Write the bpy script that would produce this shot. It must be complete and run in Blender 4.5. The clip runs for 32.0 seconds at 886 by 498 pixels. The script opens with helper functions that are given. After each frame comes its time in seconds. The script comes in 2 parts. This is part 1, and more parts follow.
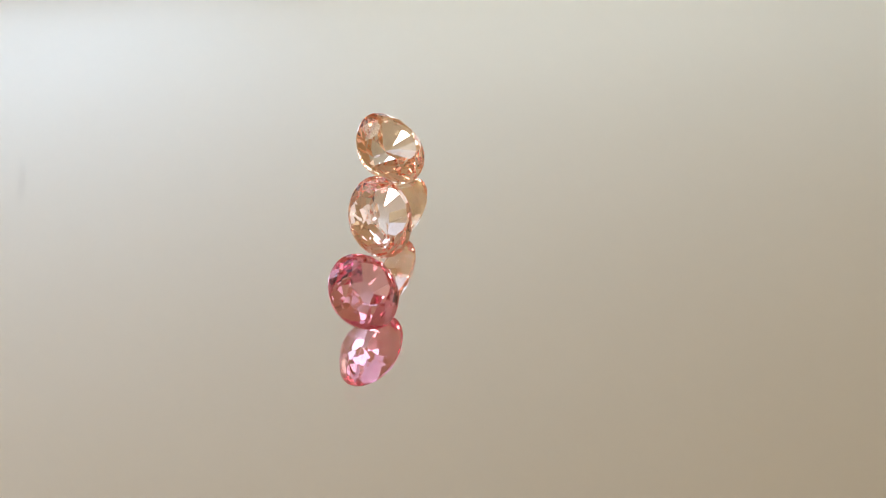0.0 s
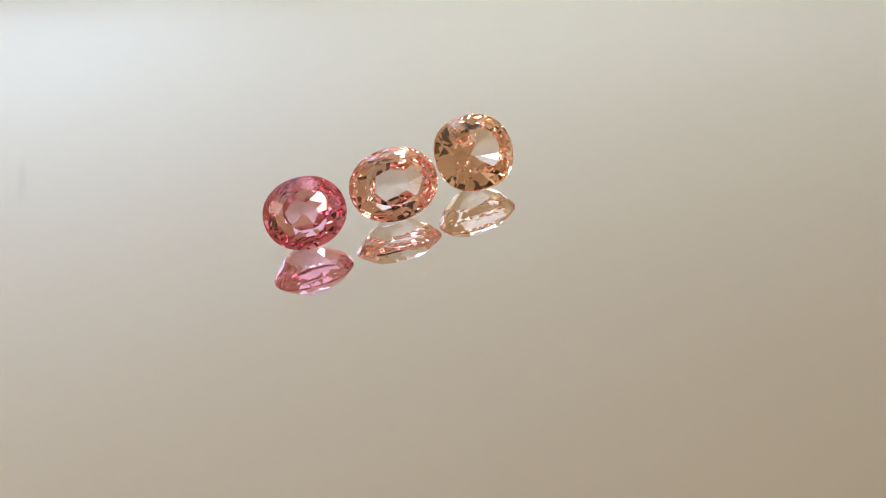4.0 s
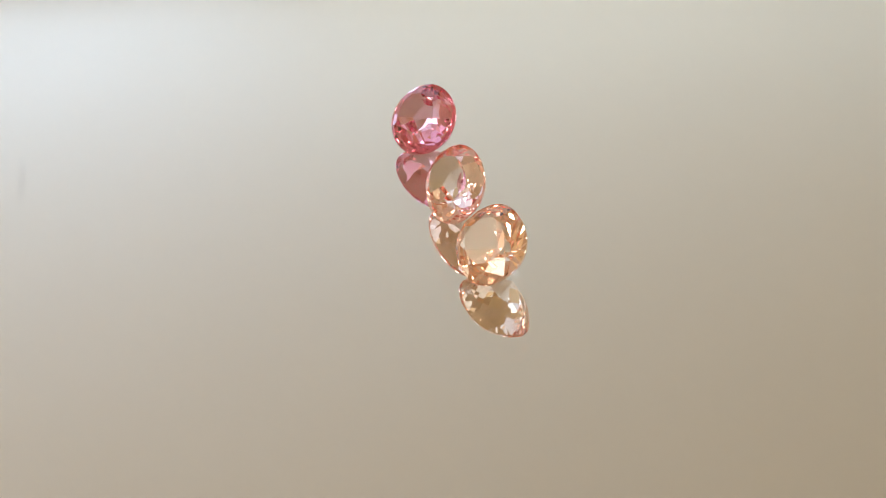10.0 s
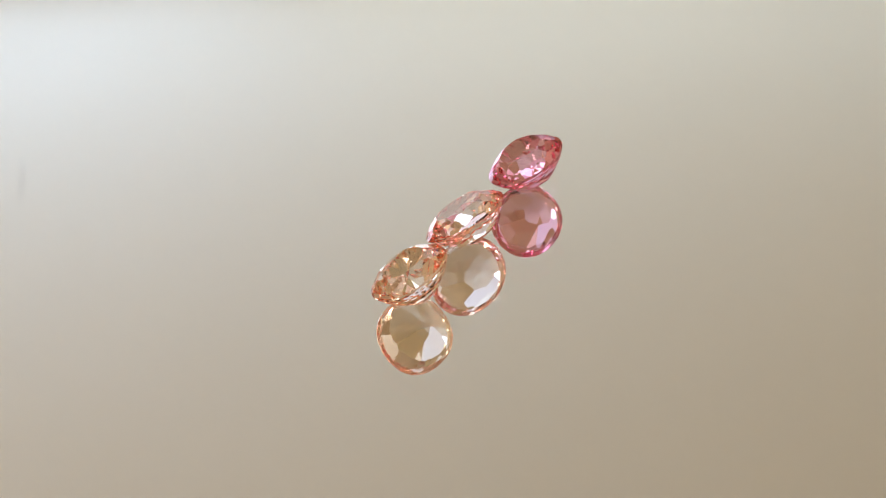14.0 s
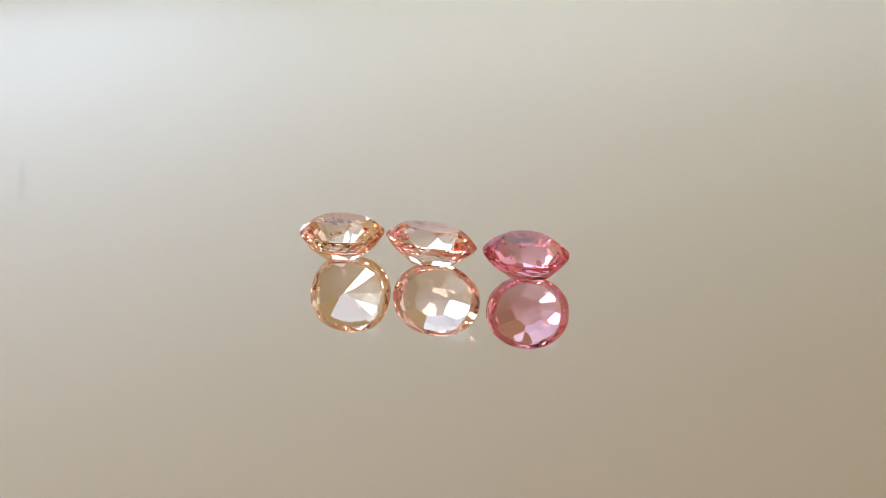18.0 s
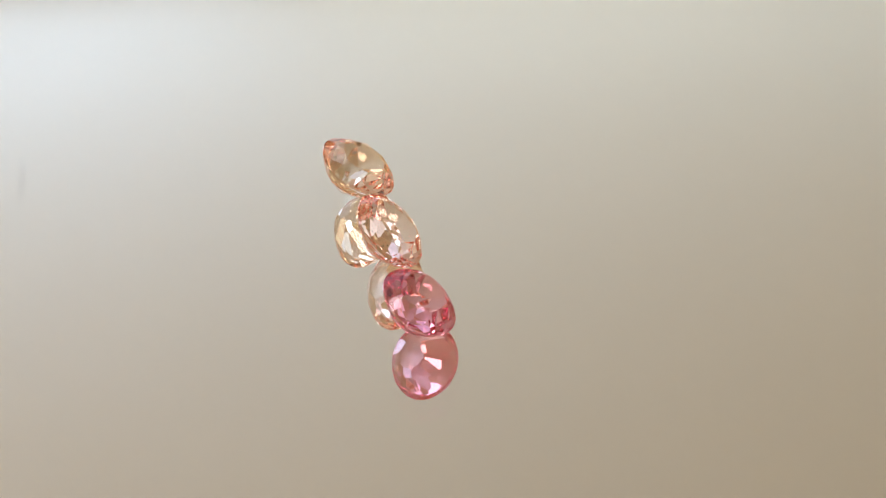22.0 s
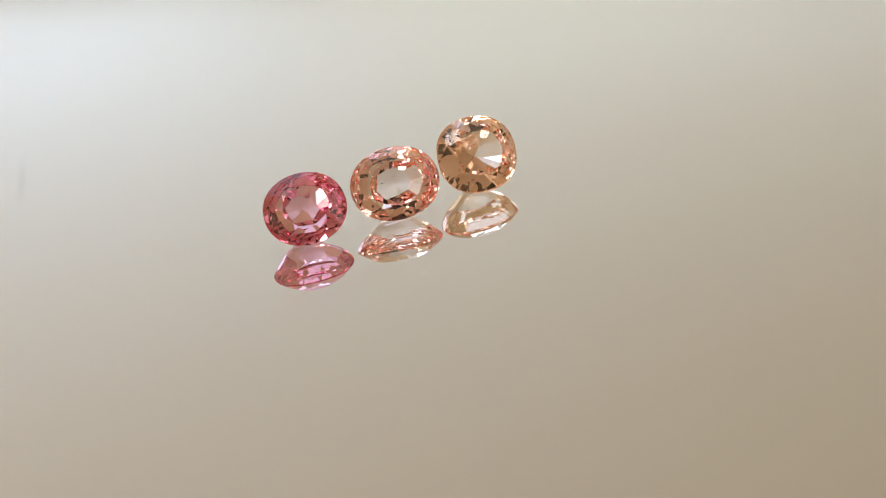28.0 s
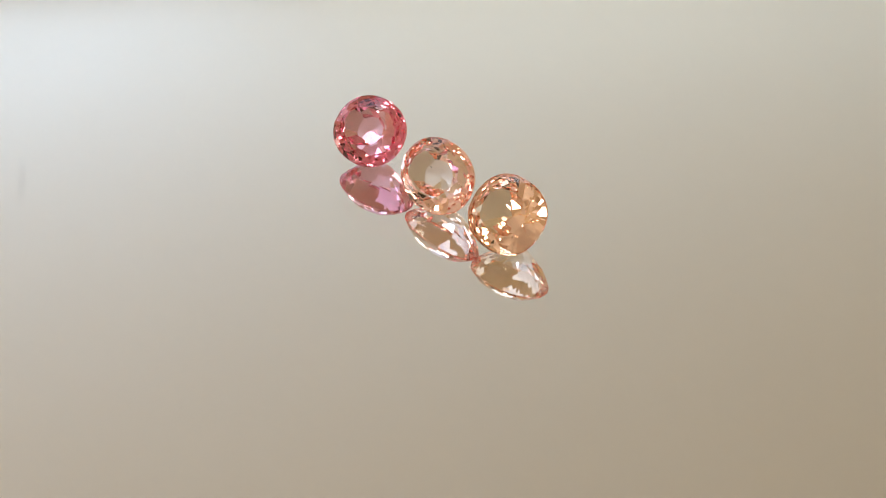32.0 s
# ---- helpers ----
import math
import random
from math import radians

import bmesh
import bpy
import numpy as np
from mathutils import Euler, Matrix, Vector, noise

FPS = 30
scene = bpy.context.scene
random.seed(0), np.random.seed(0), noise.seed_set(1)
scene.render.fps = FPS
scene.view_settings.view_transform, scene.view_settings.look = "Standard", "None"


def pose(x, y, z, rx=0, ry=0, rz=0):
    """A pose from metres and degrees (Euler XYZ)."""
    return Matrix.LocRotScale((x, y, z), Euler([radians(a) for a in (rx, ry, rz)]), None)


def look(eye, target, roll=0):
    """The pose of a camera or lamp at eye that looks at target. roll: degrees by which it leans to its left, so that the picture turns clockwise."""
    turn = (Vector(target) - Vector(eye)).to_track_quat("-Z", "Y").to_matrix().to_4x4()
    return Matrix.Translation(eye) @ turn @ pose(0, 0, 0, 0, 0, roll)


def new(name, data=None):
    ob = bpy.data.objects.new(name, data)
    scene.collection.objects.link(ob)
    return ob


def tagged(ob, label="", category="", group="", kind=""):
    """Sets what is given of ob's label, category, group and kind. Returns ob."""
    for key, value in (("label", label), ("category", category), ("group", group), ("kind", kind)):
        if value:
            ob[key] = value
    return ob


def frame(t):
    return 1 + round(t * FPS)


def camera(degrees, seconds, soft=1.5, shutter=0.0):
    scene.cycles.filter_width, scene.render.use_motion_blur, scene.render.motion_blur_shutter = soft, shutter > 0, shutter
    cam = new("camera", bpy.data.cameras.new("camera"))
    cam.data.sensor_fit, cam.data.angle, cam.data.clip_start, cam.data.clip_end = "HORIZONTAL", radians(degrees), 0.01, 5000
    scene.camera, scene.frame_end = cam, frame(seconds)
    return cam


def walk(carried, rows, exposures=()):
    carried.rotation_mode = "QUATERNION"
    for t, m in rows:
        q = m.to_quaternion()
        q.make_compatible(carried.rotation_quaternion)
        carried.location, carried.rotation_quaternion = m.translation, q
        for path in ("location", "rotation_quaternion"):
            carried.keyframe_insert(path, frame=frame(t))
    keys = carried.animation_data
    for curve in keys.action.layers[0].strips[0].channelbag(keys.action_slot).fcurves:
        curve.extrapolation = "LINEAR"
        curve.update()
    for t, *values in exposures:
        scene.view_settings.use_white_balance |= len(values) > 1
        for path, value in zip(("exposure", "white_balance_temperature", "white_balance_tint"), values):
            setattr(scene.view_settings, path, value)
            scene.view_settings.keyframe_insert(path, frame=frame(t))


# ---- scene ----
# The camera stands still on its rest, looking down on the turning mirror.
cam = camera(25.0, 32.0, soft=1.0)
CAMERA_POSE = pose(0.0, -0.10278, 0.12474, 38.677, 2.683, -4.091)
# its automatic exposure wavers slightly
EXPOSURES = [(0.0, 0.09), (2.0, 0.07), (6.0, 0.07), (8.0, 0.02), (10.0, 0.07), (12.0, 0.10), (14.0, 0.07), (17.0, 0.13), (18.0, 0.05), (19.0, 0.06), (20.0, 0.07),
             (21.0, -0.04), (22.0, 0.07), (23.0, 0.13), (25.0, 0.12), (28.0, 0.07), (29.0, 0.12), (31.0, 0.05), (32.0, 0.05)]
walk(cam, [(0.0, CAMERA_POSE), (32.0, CAMERA_POSE)], EXPOSURES)

# ---------------------------------------------------------------- light
scene.cycles.max_bounces = 40
scene.cycles.transmission_bounces = 40
scene.cycles.glossy_bounces = 24

world = bpy.data.worlds.new("daylight")
scene.world = world
world.use_nodes = True
sky = world.node_tree.nodes.new("ShaderNodeTexSky")
sky.sky_type = "NISHITA"
sky.sun_disc = False
sky.sun_elevation = radians(35)
sky.sun_rotation = radians(200)
world.node_tree.nodes["Background"].inputs["Strength"].default_value = 0.1
world.node_tree.links.new(sky.outputs["Color"], world.node_tree.nodes["Background"].inputs["Color"])

# room, in metres, the mirror's top at z = 0
X0, X1, Y0, Y1 = -1.9, 2.3, -1.35, 1.944
FLOOR, CEIL, THICK = -0.76, 1.74, 0.22
# openings, all unseen, set to match ceiling brightness and glints: a row of three over a low dim one in the far wall,
# one in the wall to the east, a small one in the wall behind the camera
FAR_FILLS = ((-1.85, -0.20, 1.20, 1.635), (-0.16, 0.52, 1.22, 1.64), (0.56, 1.12, 1.22, 1.64))   # x0, x1, z0, z1
EAST_FILL = (-0.5, 1.75, 0.35, 1.66)     # y0, y1, z0, z1, in the wall x = X1, for an added warm lamp
WEST_WINS = ((-0.10, 0.35, 1.45, 1.72), (0.60, 0.92, 1.00, 1.50))    # y0, y1, z0, z1, in the wall x = X0
SKYLIGHT = (-0.97, -0.72, 0.47, 0.77)    # x0, x1, y0, y1, in the ceiling
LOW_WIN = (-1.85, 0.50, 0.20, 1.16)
REAR_WIN = (-1.3, -0.78, 0.72, 1.25)


def daylight(name, m, width, height, watts, colour):
    lamp = bpy.data.lights.new(name, "AREA")
    lamp.shape, lamp.size, lamp.size_y = "RECTANGLE", width, height
    lamp.energy, lamp.color = watts, colour
    ob = new(name, lamp)
    ob.matrix_world = m
    return ob


# watts for each square metre of the far panes: added lamps, fitted to the ceiling's brightness
for (x0, x1, z0, z1), watts in zip((*FAR_FILLS, LOW_WIN), ((7.3, 9.05, 11.6), (5.35, 6.25, 6.95), (4.4, 5.3, 6.0), (2.05, 1.9, 1.85))):
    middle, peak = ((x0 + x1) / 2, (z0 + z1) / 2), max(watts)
    daylight("far_fill_light", look((middle[0], Y1 + 0.004, middle[1]), (middle[0], 0, middle[1])),
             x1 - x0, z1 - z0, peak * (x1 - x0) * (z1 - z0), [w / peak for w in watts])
for y0, y1, z0, z1 in WEST_WINS:
    middle = ((y0 + y1) / 2, (z0 + z1) / 2)
    daylight("west_window_daylight", look((X0 - 0.004, *middle), (0, *middle)), y1 - y0, z1 - z0, 10.0 * (y1 - y0) * (z1 - z0), (1.0, 0.90, 0.75))
# unseen roof light, added for white sparkles without lighting the ceiling itself
kx0, kx1, ky0, ky1 = SKYLIGHT
daylight("skylight_daylight", look(((kx0 + kx1) / 2, (ky0 + ky1) / 2, CEIL + 0.02), ((kx0 + kx1) / 2, (ky0 + ky1) / 2, 0)),
         kx1 - kx0, ky1 - ky0, 19.0 * (kx1 - kx0) * (ky1 - ky0), (1.0, 0.97, 0.92))
# no source is known here: a warm fill that brightens room and stones
ey0, ey1, ez0, ez1 = EAST_FILL
daylight("east_warm_fill", look((X1 + 0.004, (ey0 + ey1) / 2, (ez0 + ez1) / 2), (0, (ey0 + ey1) / 2, (ez0 + ez1) / 2)),
         ey1 - ey0, ez1 - ez0, 2.2 * (ey1 - ey0) * (ez1 - ez0), (1.0, 0.85, 0.55))
rx0, rx1, rz0, rz1 = REAR_WIN
daylight("rear_window_daylight", look(((rx0 + rx1) / 2, Y0 - 0.004, (rz0 + rz1) / 2), ((rx0 + rx1) / 2, 0, (rz0 + rz1) / 2)),
         rx1 - rx0, rz1 - rz0, 12.0, (1.0, 0.92, 0.78))


# ---------------------------------------------------------------- materials
def material(name):
    m = bpy.data.materials.new(name)
    m.use_nodes = True
    return m, m.node_tree, m.node_tree.nodes["Principled BSDF"]


def painted(name, colour, other, scale, rough=0.9, bump=0.15, detail=6.0):
    """A matt surface with broad unevenness and a fine grain."""
    m, tree, bsdf = material(name)
    place = tree.nodes.new("ShaderNodeTexCoord")
    broad = tree.nodes.new("ShaderNodeTexNoise")
    broad.inputs["Scale"].default_value, broad.inputs["Detail"].default_value = scale, detail
    mix = tree.nodes.new("ShaderNodeMix")
    mix.data_type = "RGBA"
    mix.inputs[6].default_value, mix.inputs[7].default_value = (*colour, 1), (*other, 1)
    fine = tree.nodes.new("ShaderNodeTexNoise")
    fine.inputs["Scale"].default_value, fine.inputs["Detail"].default_value = scale * 40, 3.0
    rise = tree.nodes.new("ShaderNodeBump")
    rise.inputs["Strength"].default_value, rise.inputs["Distance"].default_value = bump, 0.002
    for tex in (broad, fine):
        tree.links.new(place.outputs["Object"], tex.inputs["Vector"])
    tree.links.new(broad.outputs["Fac"], mix.inputs[0])
    tree.links.new(fine.outputs["Fac"], rise.inputs["Height"])
    tree.links.new(mix.outputs[2], bsdf.inputs["Base Color"])
    tree.links.new(rise.outputs["Normal"], bsdf.inputs["Normal"])
    bsdf.inputs["Roughness"].default_value = rough
    return m


def crystal(name, passing, inner, ior=1.768):
    """Clear coloured glass or corundum: passing tints what goes through a face, inner what a face throws back, where the way inside is longer."""
    m, tree, bsdf = material(name)
    bend = tree.nodes.new("ShaderNodeBsdfRefraction")
    bend.inputs["Color"].default_value = (*passing, 1)
    bend.inputs["Roughness"].default_value, bend.inputs["IOR"].default_value = 0.0, ior
    gloss = tree.nodes.new("ShaderNodeBsdfAnisotropic")
    gloss.inputs["Color"].default_value = (*inner, 1)
    gloss.inputs["Roughness"].default_value = 0.0
    share = tree.nodes.new("ShaderNodeFresnel")
    share.inputs["IOR"].default_value = ior
    both = tree.nodes.new("ShaderNodeMixShader")
    tree.links.new(share.outputs["Fac"], both.inputs[0])
    tree.links.new(bend.outputs["BSDF"], both.inputs[1])
    tree.links.new(gloss.outputs["BSDF"], both.inputs[2])
    tree.links.new(both.outputs["Shader"], tree.nodes["Material Output"].inputs["Surface"])
    tree.nodes.remove(bsdf)
    return m


CEILING_PAINT = painted("ceiling_paint", (0.875, 0.84, 0.78), (0.855, 0.82, 0.76), 3.0, bump=0.05)


def stain(mat, x, y, wide, deep, strength):
    """A faint soft-edged old mark on the paint, places and sizes in metres."""
    tree = mat.node_tree
    nodes, links = tree.nodes, tree.links
    paint = nodes["Principled BSDF"].inputs["Base Color"]
    before = paint.links[0].from_socket
    place = nodes.new("ShaderNodeTexCoord")
    shift = nodes.new("ShaderNodeVectorMath")
    shift.operation, shift.inputs[1].default_value = "SUBTRACT", (x, y, 0)
    size = nodes.new("ShaderNodeVectorMath")
    size.operation, size.inputs[1].default_value = "MULTIPLY", (1 / wide, 1 / deep, 0)
    away = nodes.new("ShaderNodeVectorMath")
    away.operation = "LENGTH"
    edge = nodes.new("ShaderNodeMapRange")
    edge.interpolation_type = "SMOOTHERSTEP"
    edge.inputs["To Min"].default_value, edge.inputs["To Max"].default_value = strength, 0.0
    mix = nodes.new("ShaderNodeMix")
    mix.data_type = "RGBA"
    mix.inputs[7].default_value = (0.30, 0.27, 0.24, 1)
    links.new(place.outputs["Object"], shift.inputs[0])
    links.new(shift.outputs[0], size.inputs[0])
    links.new(size.outputs[0], away.inputs[0])
    links.new(away.outputs["Value"], edge.inputs["Value"])
    links.new(edge.outputs["Result"], mix.inputs[0])
    links.new(before, mix.inputs[6])
    links.new(mix.outputs[2], paint)


stain(CEILING_PAINT, -0.496, 1.56, 0.010, 0.055, 0.14)
stain(CEILING_PAINT, 0.420, 1.613, 0.010, 0.010, 0.16)
stain(CEILING_PAINT, 0.086, 1.619, 0.008, 0.022, 0.06)
WALL_PAINT = painted("wall_paint", (0.86, 0.75, 0.54), (0.83, 0.72, 0.51), 2.0)
FLOOR_WOOD = painted("floor_wood", (0.52, 0.345, 0.11), (0.44, 0.285, 0.09), 5.0, rough=0.5)
TABLE_WOOD = painted("table_wood", (0.34, 0.22, 0.12), (0.27, 0.17, 0.09), 9.0, rough=0.45)
DUST = painted("dust_fibre", (0.25, 0.22, 0.195), (0.35, 0.32, 0.285), 900.0)
SPOT = painted("inclusion_mineral", (0.05, 0.03, 0.02), (0.09, 0.05, 0.03), 900.0)
PLATE = painted("plate_lacquer", (0.03, 0.03, 0.03), (0.05, 0.05, 0.05), 30.0, rough=0.4)

MIRROR_GLASS = crystal("mirror_glass", (0.985, 0.99, 0.985), (0.985, 0.99, 0.985), 1.52)
SILVER, _, silver_bsdf = material("silvering")
silver_bsdf.inputs["Base Color"].default_value = (0.95, 0.94, 0.92, 1)
silver_bsdf.inputs["Metallic"].default_value, silver_bsdf.inputs["Roughness"].default_value = 1.0, 0.0

PINK = crystal("pink_corundum", (0.96, 0.745, 0.82), (0.965, 0.72, 0.787))
PEACH = crystal("peach_corundum", (1.0, 0.955, 0.955), (1.0, 0.864, 0.834))
HONEY = crystal("honey_corundum", (0.998, 0.95, 0.91), (0.998, 0.872, 0.81))


# ---------------------------------------------------------------- mesh helpers
def mesh_of(name, bm, mat):
    me = bpy.data.meshes.new(name)
    bm.to_mesh(me)
    bm.free()
    me.materials.append(mat)
    return me


def part(name, bm, mat, parent, label=""):
    ob = new(name, mesh_of(name, bm, mat))
    ob.parent = parent
    if label:
        tagged(ob, label)
    return ob


def add_box(bm, x0, x1, y0, y1, z0, z1):
    v = [bm.verts.new(p) for p in ((x0, y0, z0), (x1, y0, z0), (x1, y1, z0), (x0, y1, z0),
                                   (x0, y0, z1), (x1, y0, z1), (x1, y1, z1), (x0, y1, z1))]
    for f in ((3, 2, 1, 0), (4, 5, 6, 7), (0, 1, 5, 4), (1, 2, 6, 5), (2, 3, 7, 6), (3, 0, 4, 7)):
        bm.faces.new([v[i] for i in f])
    return bm


def structure(name, boxes, mat, label, category):
    bm = bmesh.new()
    for b in boxes:
        add_box(bm, *b)
    return tagged(new(name, mesh_of(name, bm, mat)), label, category, kind="structure")


# ---------------------------------------------------------------- the room round the table
structure("floor", [(X0 - THICK, X1 + THICK, Y0 - THICK, Y1 + THICK, FLOOR - 0.1, FLOOR)], FLOOR_WOOD, "brown wooden floor of the room", "floor")
structure("ceiling", [(X0 - THICK, X1 + THICK, Y0 - THICK, ky0, CEIL, CEIL + 0.1), (X0 - THICK, X1 + THICK, ky1, Y1 + THICK, CEIL, CEIL + 0.1),
                      (X0 - THICK, kx0, ky0, ky1, CEIL, CEIL + 0.1), (kx1, X1 + THICK, ky0, ky1, CEIL, CEIL + 0.1)], CEILING_PAINT,
          "cream painted ceiling, seen mirrored under the stones, with an added unseen roof light", "ceiling")
def pierced(lo, hi, holes, foot, head):
    """Rectangles (a0, a1, z0, z1) of a wall from lo to hi and foot to head that leave the holes open, given in order along it."""
    made, at = [], lo
    for a0, a1, z0, z1 in holes:
        made += [(at, a0, foot, head), (a0, a1, foot, z0), (a0, a1, z1, head)]
        at = a1
    return made + [(at, hi, foot, head)]


SILL = (LOW_WIN[3] + 0.04, CEIL)
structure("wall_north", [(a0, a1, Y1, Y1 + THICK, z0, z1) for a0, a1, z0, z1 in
                         (*pierced(X0, X1, FAR_FILLS, *SILL), *pierced(X0, X1, [LOW_WIN], FLOOR, SILL[0]))],
          WALL_PAINT, "plain beige wall with four openings for added lamps", "wall")
structure("wall_west", [(X0 - THICK, X0, a0, a1, z0, z1) for a0, a1, z0, z1 in pierced(Y0 - THICK, Y1 + THICK, WEST_WINS, FLOOR, CEIL)],
          WALL_PAINT, "plain beige wall with two small window openings", "wall")
structure("wall_east", [(X1, X1 + THICK, a0, a1, z0, z1) for a0, a1, z0, z1 in pierced(Y0 - THICK, Y1 + THICK, [EAST_FILL], FLOOR, CEIL)],
          WALL_PAINT, "plain beige wall with an opening for an added warm lamp", "wall")
PANEL_WOOD = painted("pale_panelling", (0.78, 0.65, 0.46), (0.74, 0.61, 0.43), 4.0, rough=0.6)
structure("wall_south", [(a0, a1, Y0 - THICK, Y0, z0, z1) for a0, a1, z0, z1 in pierced(X0, X1, [REAR_WIN], FLOOR, CEIL)],
          PANEL_WOOD, "plain light wooden wall with a small window opening", "wall")

TOP = -0.012
structure("tabletop", [(-0.6, 0.6, -0.35, 0.35, TOP - 0.03, TOP)], TABLE_WOOD, "brown wooden tabletop under the turning mirror", "table")
structure("table_base", [(-0.5, 0.5, -0.28, 0.28, FLOOR, TOP - 0.03)], TABLE_WOOD, "plain wooden table base", "table")


# ---------------------------------------------------------------- the turning mirror
GLASS, RADIUS = 0.00292, 0.14


def disc(radius, z0, z1, bevel=0.0, steps=160):
    bm = bmesh.new()
    rings = [(radius - bevel, z0), (radius, z0 + bevel), (radius, z1 - bevel), (radius - bevel, z1)] if bevel else [(radius, z0), (radius, z1)]
    loops = [[bm.verts.new((r * math.cos(2 * math.pi * i / steps), r * math.sin(2 * math.pi * i / steps), z)) for i in range(steps)] for r, z in rings]
    for low, high in zip(loops, loops[1:]):
        for i in range(steps):
            bm.faces.new((low[i], low[(i + 1) % steps], high[(i + 1) % steps], high[i]))
    bm.faces.new(loops[0][::-1])
    bm.faces.new(loops[-1])
    return bm


mirror = tagged(new("mirror_turntable"), "round turning mirror of silvered glass with specks of dust", "mirror")
pane = disc(RADIUS, -GLASS, 0.0, 0.0006)
pane.faces.ensure_lookup_table()
under = [f for f in pane.faces if f.calc_center_median().z < -GLASS + 1e-6 and len(f.verts) > 4]
foil = bmesh.new()
foil.faces.new([foil.verts.new(v.co) for v in under[0].verts])
bmesh.ops.delete(pane, geom=under, context="FACES_ONLY")
part("glass_pane", pane, MIRROR_GLASS, mirror, "clear polished mirror glass")
part("silvering", foil, SILVER, mirror, "silver reflecting layer")
part("turntable_plate", disc(RADIUS - 0.004, TOP, -GLASS - 0.0001, 0.0005), PLATE, mirror, "dark plate under the mirror")


def speck(x, y, size, seed, mat):
    """A flat crumb or fibre of dust on the glass, places in millimetres."""
    rnd = random.Random(seed)
    bm = bmesh.new()
    bmesh.ops.create_icosphere(bm, subdivisions=1, radius=size / 2000)
    turn = rnd.uniform(0, math.pi)
    for v in bm.verts:
        v.co.x *= rnd.uniform(0.9, 1.5)
        v.co.y *= rnd.uniform(0.4, 0.8)
        v.co.z *= 0.35
    bmesh.ops.rotate(bm, verts=bm.verts, cent=(0, 0, 0), matrix=Matrix.Rotation(turn, 3, "Z"))
    bmesh.ops.translate(bm, verts=bm.verts, vec=(x / 1000, y / 1000, size / 2000 * 0.33))
    part("dust_speck", bm, mat, mirror)


for i, (x, y, size) in enumerate(((20.4, 25.2, 0.16), (18.4, -6.8, 0.17), (25.8, -2.6, 0.15), (-10.7, -15.6, 0.16), (2.4, -14.5, 0.13),
                                  (-30.7, 14.2, 0.13), (28.6, -4.8, 0.13), (-14.2, -14.7, 0.16), (21.0, -6.4, 0.12),
                                  (-25.2, 28.2, 0.2), (-24.2, 9.2, 0.15), (-29.3, -10.5, 0.2))):
    speck(x, y, size * 0.8, i, DUST)


# ---------------------------------------------------------------- the stones
def support(turn, power):
    m = power / (power - 1)
    return (abs(math.cos(turn)) ** m + abs(math.sin(turn)) ** m) ** (1 / m)


def cut_stone(half_long, half_short, power, crown, table, pavilion, girdle, mains, rows, aside, seed, wobble):
    """The planes of a mixed-cut stone take slices off a block; returns its faces by group, in metres.
    aside: how far the point lies off the middle."""
    rnd = random.Random(seed)
    planes = [(0, 0, 1, girdle / 2 + crown, "table")]

    def tier(count, shift, slope, radius, z, group, up):
        uneven, off = (1.5 * wobble, aside) if group == "pavilion" else (wobble, (0.0, 0.0))
        for k in range(count):
            turn = 2 * math.pi * (k + shift) / count + rnd.uniform(-uneven, uneven)
            s = slope * (1 + rnd.uniform(-uneven, uneven))
            c, n, reach = math.cos(turn), math.sin(turn), support(turn, power) * radius
            planes.append((c * s, n * s, up, (reach + c * off[0] + n * off[1]) * s + up * z, group))

    for k in range(56):
        turn = 2 * math.pi * k / 56
        planes.append((math.cos(turn), math.sin(turn), 0, support(turn, power), "girdle"))
    main = 0.88 * crown / (1 - table)
    tier(mains, 0.0, main, 1.0, girdle / 2 + 0.12 * crown, "crown", 1)
    tier(mains, 0.5, main * 0.6, table * 0.985, girdle / 2 + crown, "star", 1)
    tier(2 * mains, 0.5, main * 1.42, 1.0, girdle / 2, "break", 1)
    # below the girdle: steps, then the long facets that run to the point
    r0, z0 = 1.0, -girdle / 2
    for count, shift, r1, deep in rows:
        z1 = -girdle / 2 - deep * pavilion
        tier(count, shift, (z0 - z1) / (r0 - r1), r0, z0, "steps" if r1 > 0.6 else "pavilion", -1)
        r0, z0 = r1, z1
    bm = bmesh.new()
    add_box(bm, -1.5, 1.5, -1.5, 1.5, -4, 4)
    for nx, ny, nz, d, group in planes:
        n = Vector((nx, ny, nz))
        size = n.length
        n, d = n / size, d / size
        cut = bmesh.ops.bisect_plane(bm, geom=bm.verts[:] + bm.edges[:] + bm.faces[:], dist=1e-6, plane_co=n * d, plane_no=n, clear_outer=True)
        edges = [e for e in cut["geom_cut"] if isinstance(e, bmesh.types.BMEdge)]
        if len(edges) >= 3:
            bmesh.ops.contextual_create(bm, geom=edges)
    bmesh.ops.remove_doubles(bm, verts=bm.verts[:], dist=1e-5)
    bmesh.ops.recalc_face_normals(bm, faces=bm.faces[:])
    faces = {}
    for f in bm.faces:
        centre = f.calc_center_median()
        best = min(planes, key=lambda p: abs(p[0] * centre.x + p[1] * centre.y + p[2] * centre.z - p[3]) / math.sqrt(p[0] ** 2 + p[1] ** 2 + p[2] ** 2)
                   + (1 - Vector(p[:3]).normalized().dot(f.normal)))
        faces.setdefault(best[4], []).append([Vector((v.co.x * half_long, v.co.y * half_short, v.co.z)) / 1000 for v in f.verts])
    bm.free()
    return faces


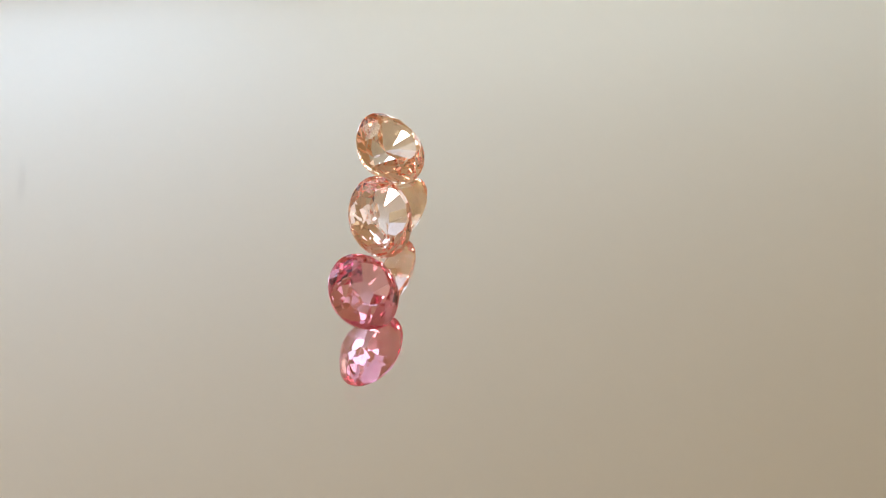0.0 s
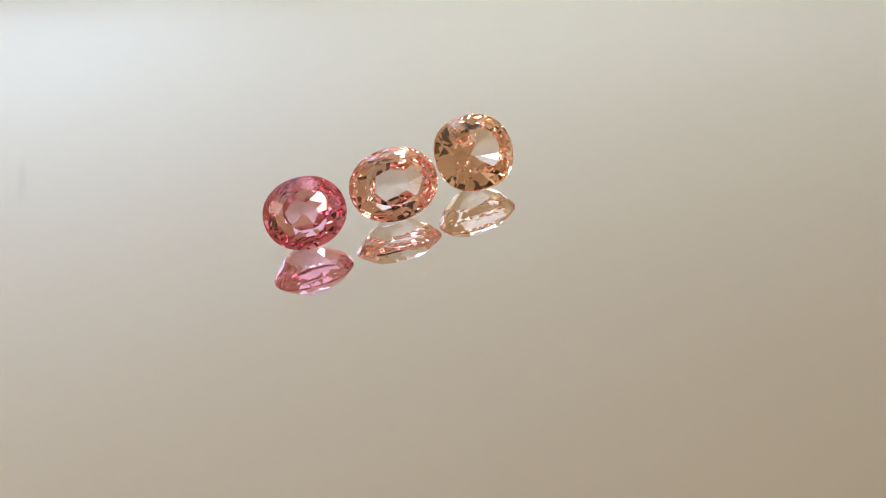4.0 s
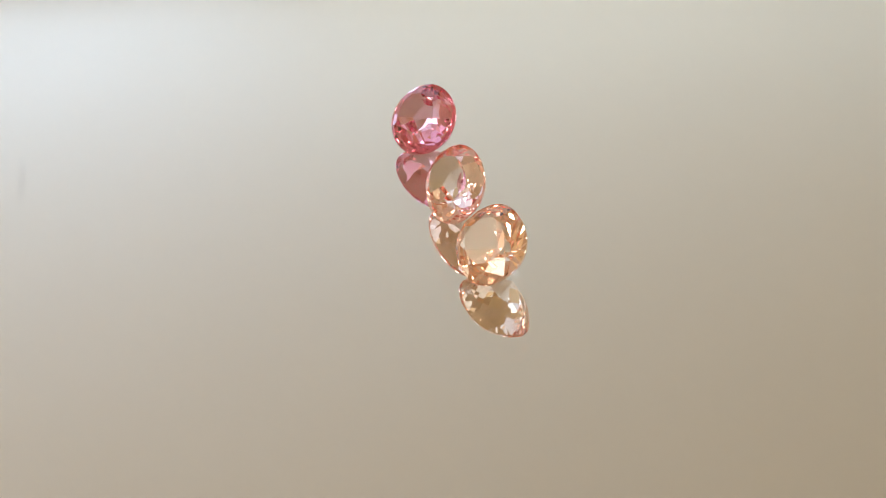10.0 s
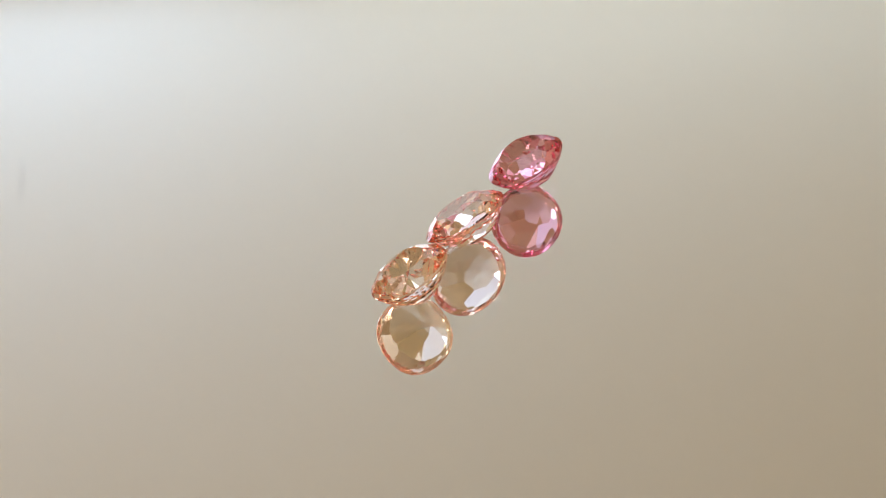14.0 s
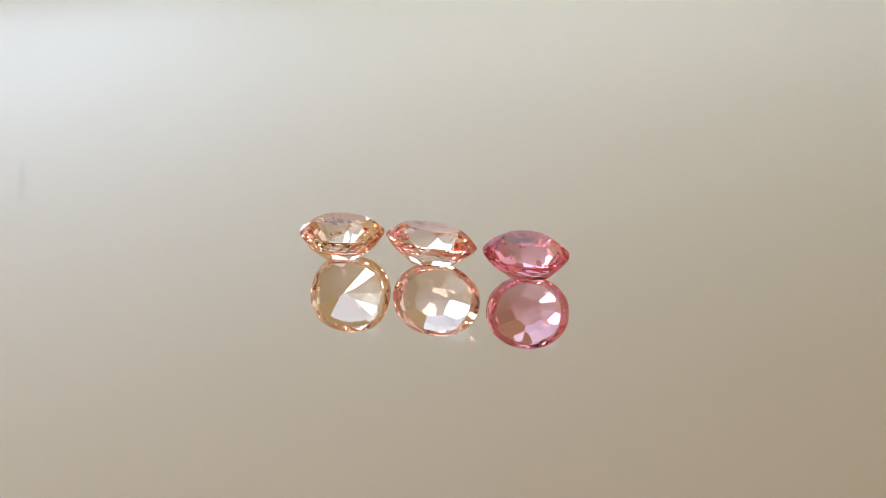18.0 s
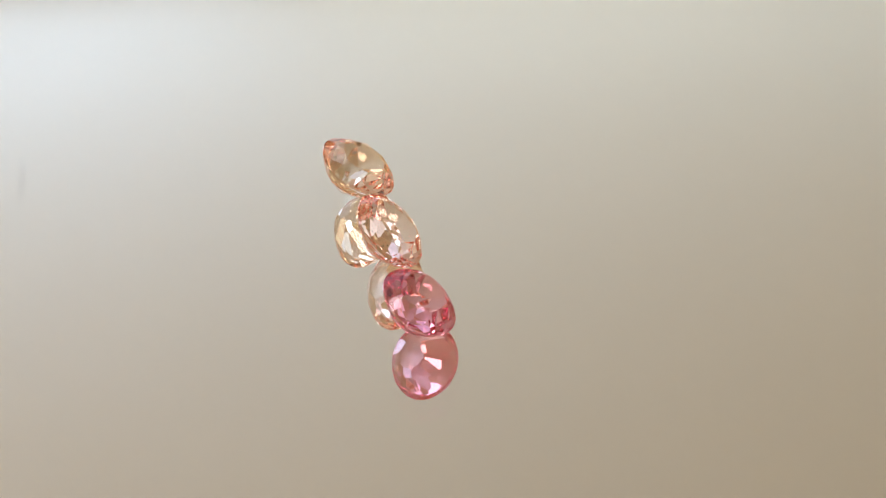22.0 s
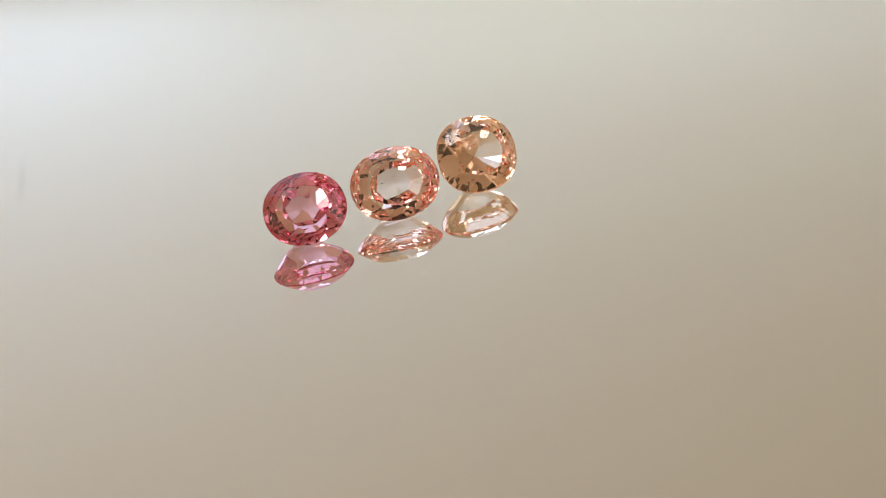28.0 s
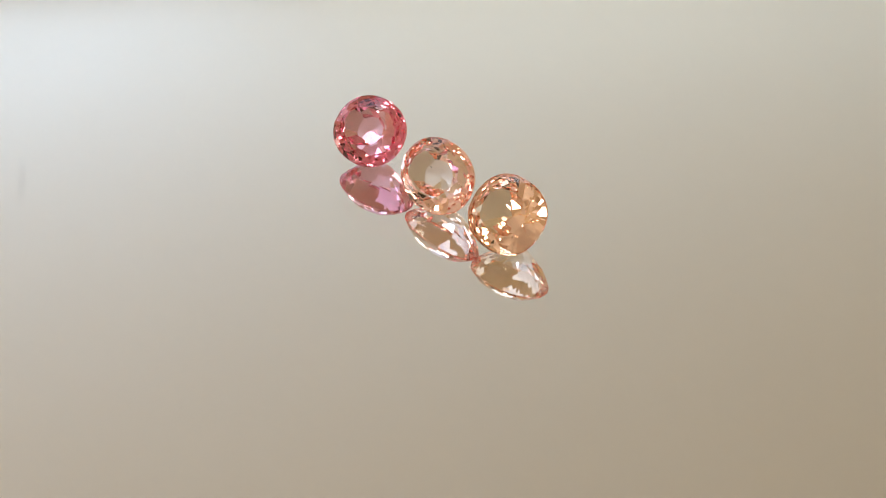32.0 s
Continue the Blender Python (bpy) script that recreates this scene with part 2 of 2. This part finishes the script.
def stone(name, label, mat, faces, turn):
    """Turned into its lying pose about its own middle; returns the thing and its height over the glass."""
    thing = tagged(new(name), label, "gemstone", "stones in a row on the mirror")
    low = min((turn @ p).z for polys in faces.values() for poly in polys for p in poly)
    made = {}
    for group, name, over, words in (("table", "table_facet", "", "flat top facet"), ("crown", "crown", "", "slanting main facets above the girdle"),
                                     ("star", "table_edge", "crown", "small facets round the flat top"),
                                     ("break", "crown_rim", "crown", "steep triangular facets along the rim"),
                                     ("girdle", "girdle", "", "thin polished rim"), ("pavilion", "pavilion", "", "long facets that run to the point"),
                                     ("steps", "pavilion_rim", "pavilion", "narrow steps of facets under the rim")):
        bm = bmesh.new()
        known = {}
        for poly in faces[group]:
            ring = []
            for p in poly:
                key = tuple(round(c, 9) for c in p)
                if key not in known:
                    known[key] = bm.verts.new(p)
                ring.append(known[key])
            bm.faces.new(ring)
        made[group] = part(name, bm, mat, made.get(over, thing), words)
    return thing, -low


def lying(yaw, tilt, lean, spin):
    return pose(0, 0, 0, 0, 0, yaw) @ pose(0, 0, 0, 0, lean, 0) @ pose(0, 0, 0, tilt, 0, 0) @ pose(0, 0, 0, 0, 0, spin)


STONES = []
for name, label, mat, shape, place, rest in (
        ("pink_gemstone", "rose pink oval faceted sapphire lying tilted on the mirror", PINK,
         (3.393, 2.955, 2.107, 1.165, 0.55, 2.190, 0.12, 12, ((28, 0.5, 0.94, 0.14), (24, 0.0, 0.87, 0.28), (20, 0.5, 0.79, 0.41), (16, 0.0, 0.38, 0.90), (10, 0.5, 0.0, 1.0)), (-0.05, 0.05), 3, 0.08),
         (-8.964, 3.152), (0.361, 29.074, -0.11, 1.464)),
        ("peach_gemstone", "pale peach oval faceted sapphire with tiny inclusions lying on a mirror", PEACH,
         (3.655, 2.962, 2.085, 1.055, 0.60, 2.030, 0.12, 12, ((32, 0.5, 0.94, 0.14), (28, 0.0, 0.88, 0.26), (22, 0.5, 0.81, 0.38), (14, 0.5, 0.40, 0.91), (10, 0.0, 0.0, 1.0)), (-0.01, 0.02), 5, 0.10),
         (-1.379, 3.207), (-4.706, 39.945, -0.36, 1.945)),
        ("champagne_gemstone", "champagne orange cushion faceted sapphire lying tilted on the mirror", HONEY,
         (3.302, 3.139, 2.269, 0.977, 0.57, 2.947, 0.12, 8, ((28, 0.5, 0.93, 0.135), (28, 0.0, 0.86, 0.25), (24, 0.5, 0.78, 0.36), (18, 0.0, 0.0, 1.0)), (0.02, 0.03), 8, 0.035),
         (5.761, 3.685), (4.578, 34.159, 0.68, -6.468))):
    turn = lying(*rest)
    thing, height = stone(name, label, mat, cut_stone(*shape), turn)
    STONES.append((thing, Matrix.Translation((place[0] / 1000, place[1] / 1000, height)) @ turn))


peach = STONES[1][0]
for x, y, z, long, thick in ((-1.35, 0.7, -0.9, 0.10, 0.09), (0.05, 0.6, -1.2, 0.09, 0.08), (-1.0, 0.25, -1.25, 0.24, 0.07)):
    bm = bmesh.new()
    bmesh.ops.create_icosphere(bm, subdivisions=1, radius=0.0005)
    for v in bm.verts:
        v.co = Vector((v.co.x * long + x / 1000, v.co.y * thick + y / 1000, v.co.z * thick + z / 1000))
    part("inclusion", bm, SPOT, peach, "tiny dark speck inside the stone")


# ---------------------------------------------------------------- the filming phone
PHONE_GLASS = painted("phone_glass", (0.05, 0.045, 0.042), (0.06, 0.055, 0.05), 60.0, rough=0.25, bump=0.0)
STAND_METAL = painted("stand_enamel", (0.03, 0.03, 0.03), (0.045, 0.045, 0.045), 80.0, rough=0.5)


def rounded_slab(x0, x1, y0, y1, z0, z1, radius, steps=6):
    bm = bmesh.new()
    ring = []
    for cx, cy, start in ((x1 - radius, y1 - radius, 0), (x0 + radius, y1 - radius, 90), (x0 + radius, y0 + radius, 180), (x1 - radius, y0 + radius, 270)):
        for i in range(steps + 1):
            a = radians(start + 90 * i / steps)
            ring.append((cx + radius * math.cos(a), cy + radius * math.sin(a)))
    low = [bm.verts.new((x, y, z0)) for x, y in ring]
    high = [bm.verts.new((x, y, z1)) for x, y in ring]
    bm.faces.new(low[::-1])
    bm.faces.new(high)
    for i in range(len(ring)):
        k = (i + 1) % len(ring)
        bm.faces.new((low[i], low[k], high[k], high[i]))
    return bm


# it stands behind the lens, in the camera's own turn: unseen, added to darken facets that mirror it
phone = tagged(new("smartphone"), "unseen black smartphone in a stand, added for the stones' dark reflections", "phone")
phone.matrix_world = CAMERA_POSE
part("body", rounded_slab(-0.030, 0.102, -0.052, 0.012, 0.006, 0.0145, 0.010), PHONE_GLASS, phone, "black glass body")
part("screen", rounded_slab(-0.027, 0.099, -0.049, 0.009, 0.0146, 0.0149, 0.008), PHONE_GLASS, phone, "dark glass screen")
part("lens_ring", disc(0.006, 0.0048, 0.0059, 0.0003, 32), STAND_METAL, phone, "black ring round the lens")
# unseen stand, made up to carry the added phone
stand = tagged(new("phone_stand"), "unseen black phone stand with a round foot, added to hold the phone", "stand")
foot = CAMERA_POSE @ Vector((0.036, -0.020, 0.0145))
POST = (foot.x, foot.y - 0.06)
stand.location = (POST[0], POST[1], TOP)
part("foot", disc(0.045, 0.0, 0.008, 0.002, 48), STAND_METAL, stand)
part("post", disc(0.006, 0.008, foot.z - TOP + 0.05, 0.001, 20), STAND_METAL, stand)
cradle = part("cradle", rounded_slab(-0.009, 0.081, -0.044, 0.004, 0.0150, 0.0190, 0.006), STAND_METAL, stand)
cradle.matrix_world = CAMERA_POSE
cradle.matrix_parent_inverse = Matrix.Translation((-POST[0], -POST[1], -TOP))
arm = bmesh.new()
add_box(arm, -0.006, 0.006, -0.004, 0.066, foot.z - TOP + 0.012, foot.z - TOP + 0.020)
part("arm", arm, STAND_METAL, stand)


# ---------------------------------------------------------------- what turns
def turned(t):
    """Degrees by which the mirror has turned, clockwise from above."""
    s = radians(15.1) * (t - 6)
    return -(14.290 + 15.1070 * (t - 6) + 0.213 * math.sin(s) - 0.621 * math.cos(s))


def motions():
    steps = [i * 0.5 for i in range(65)]
    spin = [(t, Matrix.Rotation(radians(turned(t)), 4, "Z")) for t in steps]
    walk(mirror, spin)
    for thing, rest in STONES:
        walk(thing, [(t, m @ rest) for t, m in spin])


motions()
